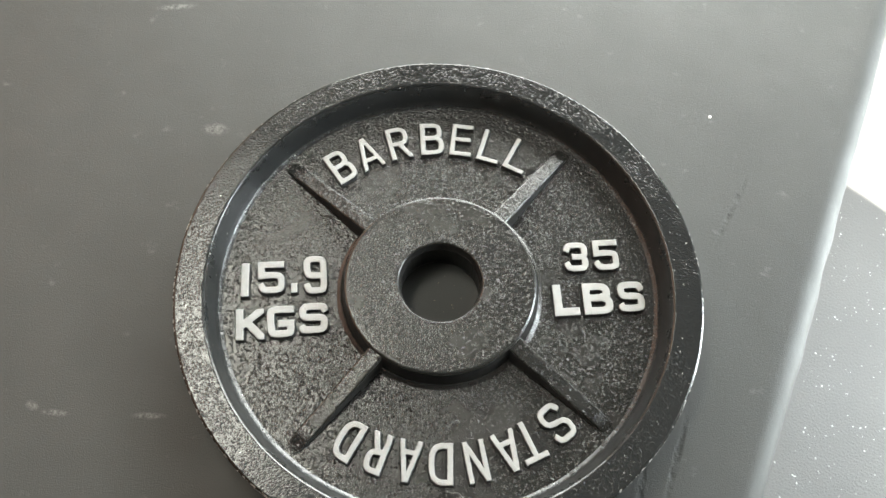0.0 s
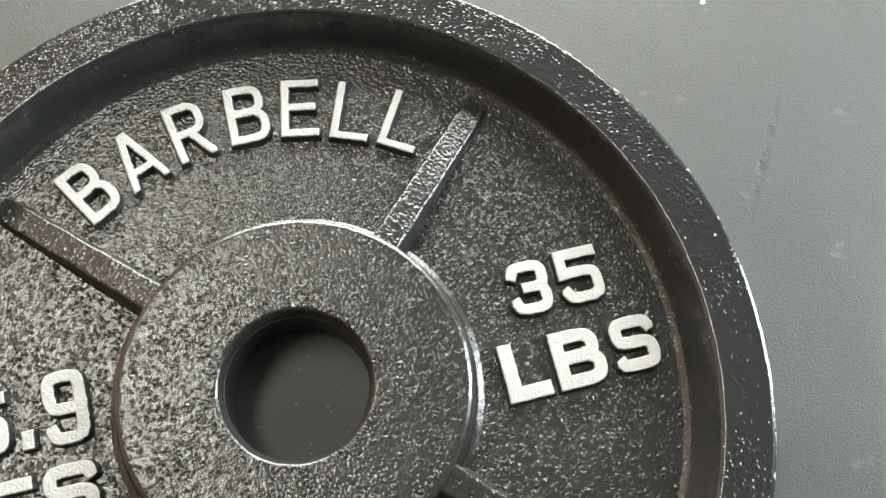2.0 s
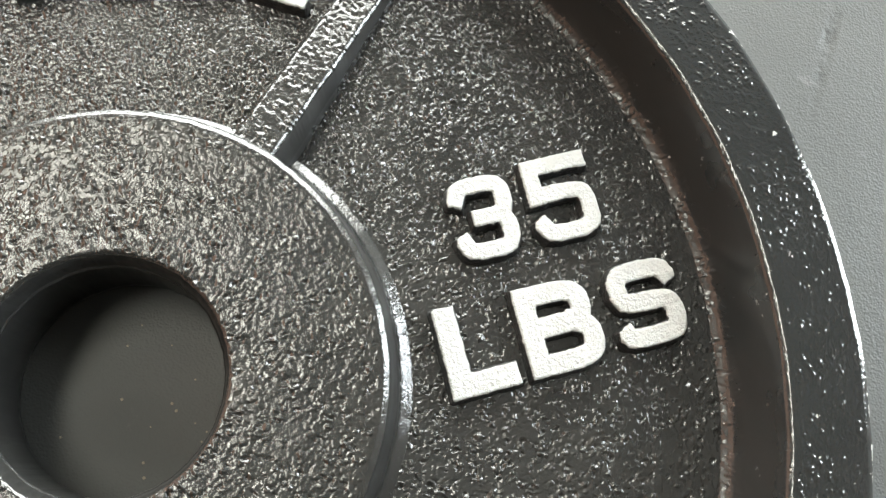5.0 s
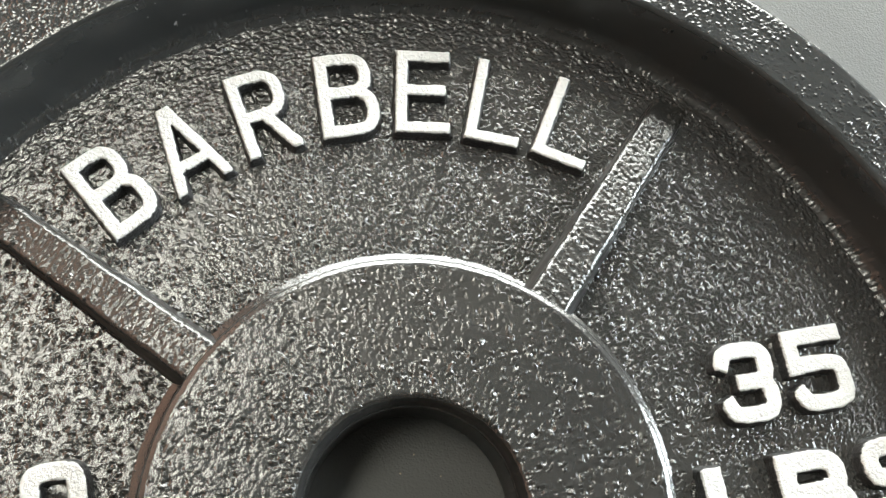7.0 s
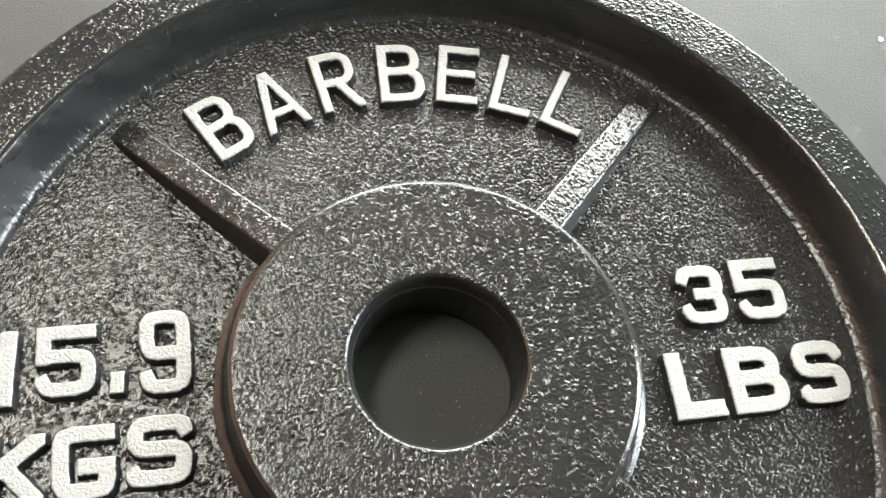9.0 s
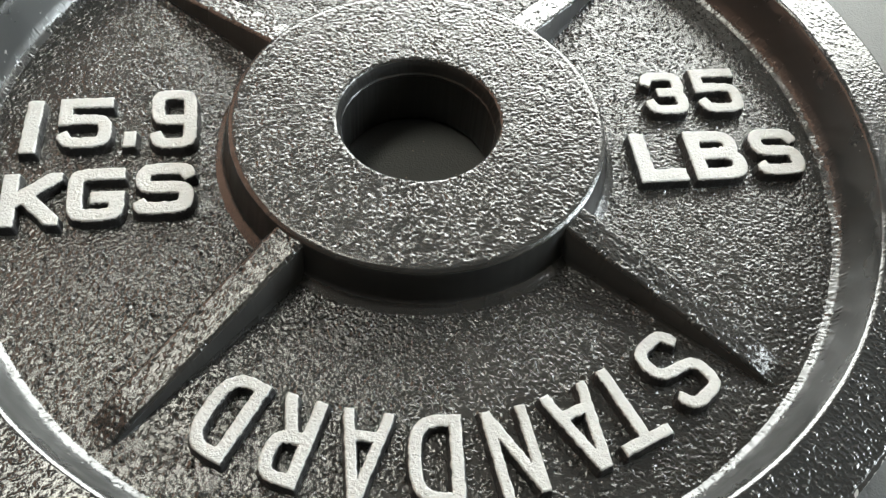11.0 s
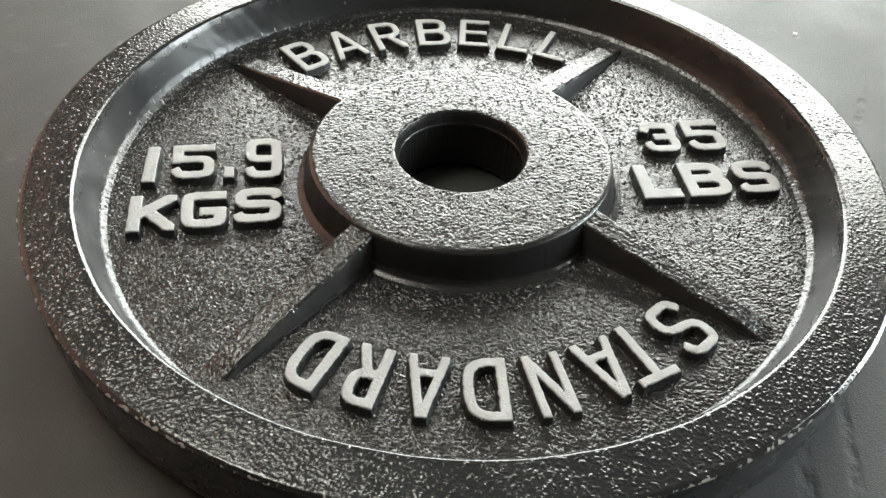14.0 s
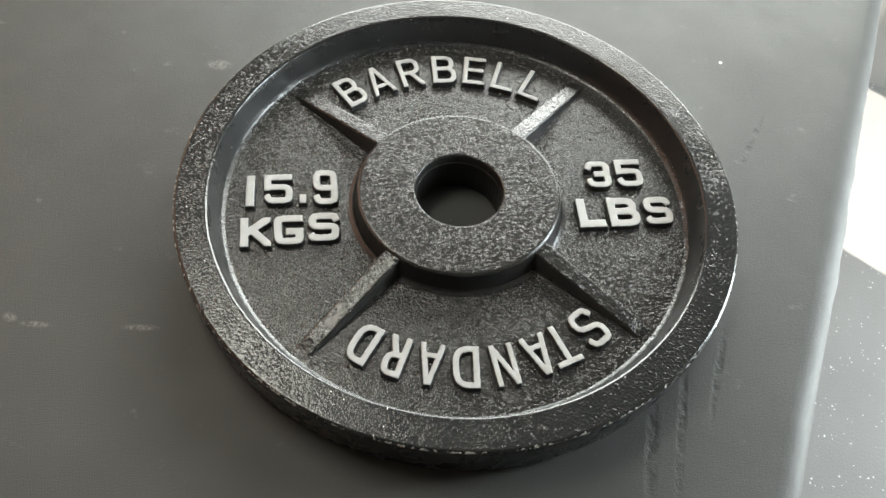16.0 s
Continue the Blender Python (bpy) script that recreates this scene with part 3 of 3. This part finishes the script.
for char, angle, width, stroke, aside, up, twist in (
        ("s", -54.1, 0.0170, 0.0042, 0.0001, 0.0, 1.0), ("T", -64.6, 0.0172, 0.0040, -0.0009, -0.0002, -3.5), ("A", -71.5, 0.0162, 0.0038, 0.0004, 0.0, 0.0),
        ("N", -82.2, 0.0144, 0.0036, -0.0003, 0.0004, 0.0), ("D", -93.0, 0.0162, 0.0041, -0.0003, 0.0, 0.0), ("A", -102.9, 0.0152, 0.0036, -0.0002, -0.0002, 0.0),
        ("R", -112.9, 0.0134, 0.0041, -0.0006, 0.0, 0.0), ("D", -122.6, 0.0148, 0.0042, -0.0007, 0.0003, 0.0)):
    on_arc(char, angle, width, stroke, aside, up, twist)


def in_row(char, x0, x1, y0, y1, stroke, tilt=0.0, lean=0.0):
    letter(char, x1 - x0, y1 - y0, stroke, pose((x0 + x1) / 2, y0, 0, 0, 0, tilt), lean)


in_row("3", 0.0897, 0.1072, 0.0086, 0.0315, 0.0049, -1.0)
in_row("5", 0.1112, 0.1296, 0.0088, 0.0326, 0.0049)
in_row("L", 0.0789, 0.0971, -0.0245, -0.0007, 0.0062, 0.5)
in_row("B", 0.0997, 0.1208, -0.0244, -0.0006, 0.0057)
in_row("S", 0.1243, 0.1434, -0.0233, -0.0005, 0.0054, -1.0)
in_row("1", -0.1389, -0.1327, -0.0006, 0.0248, 0.0058)
in_row("5", -0.1272, -0.1083, 0.0012, 0.0254, 0.0050, 0.0, -0.0011)
in_row(".", -0.1041, -0.0993, 0.0008, 0.0084, 0.0050)
in_row("9", -0.0953, -0.0787, -0.0004, 0.0285, 0.0050, 0.0, -0.0010)
in_row("K", -0.1412, -0.1216, -0.0324, -0.0096, 0.0056, 0.0, -0.0009)
in_row("G", -0.1200, -0.1010, -0.0314, -0.0084, 0.0054, 0.0, -0.0014)
in_row("S", -0.0981, -0.0780, -0.0294, -0.0070, 0.0054, 0.5)

# ---- small things on the table ----
def fleck(x, y, size, material=DUST, label="tiny white fleck of dust on the grey vinyl"):
    bm = bmesh.new()
    bmesh.ops.create_icosphere(bm, subdivisions=2, radius=size)
    for v in bm.verts:
        v.co *= 1 + 0.35 * noise.noise(v.co * 700 + Vector((x * 50, y * 50, 0)))
        v.co.z *= 0.35
    ob = tagged(part("fleck", bm, material, smooth=True), label, "fleck", "flecks on the table")
    ob.matrix_world = pose(x, y, size * 0.25)


fleck(0.2260, 0.1469, 0.0014)
rng = random.Random(5)
for _ in range(14):
    far, way = 0.021 * math.sqrt(rng.random()), rng.uniform(0, 6.283)
    fleck(far * math.cos(way), far * math.sin(way) - 0.002, rng.uniform(0.0002, 0.00045), CRUMB, "tiny tan crumb of dust inside the plate's hole")
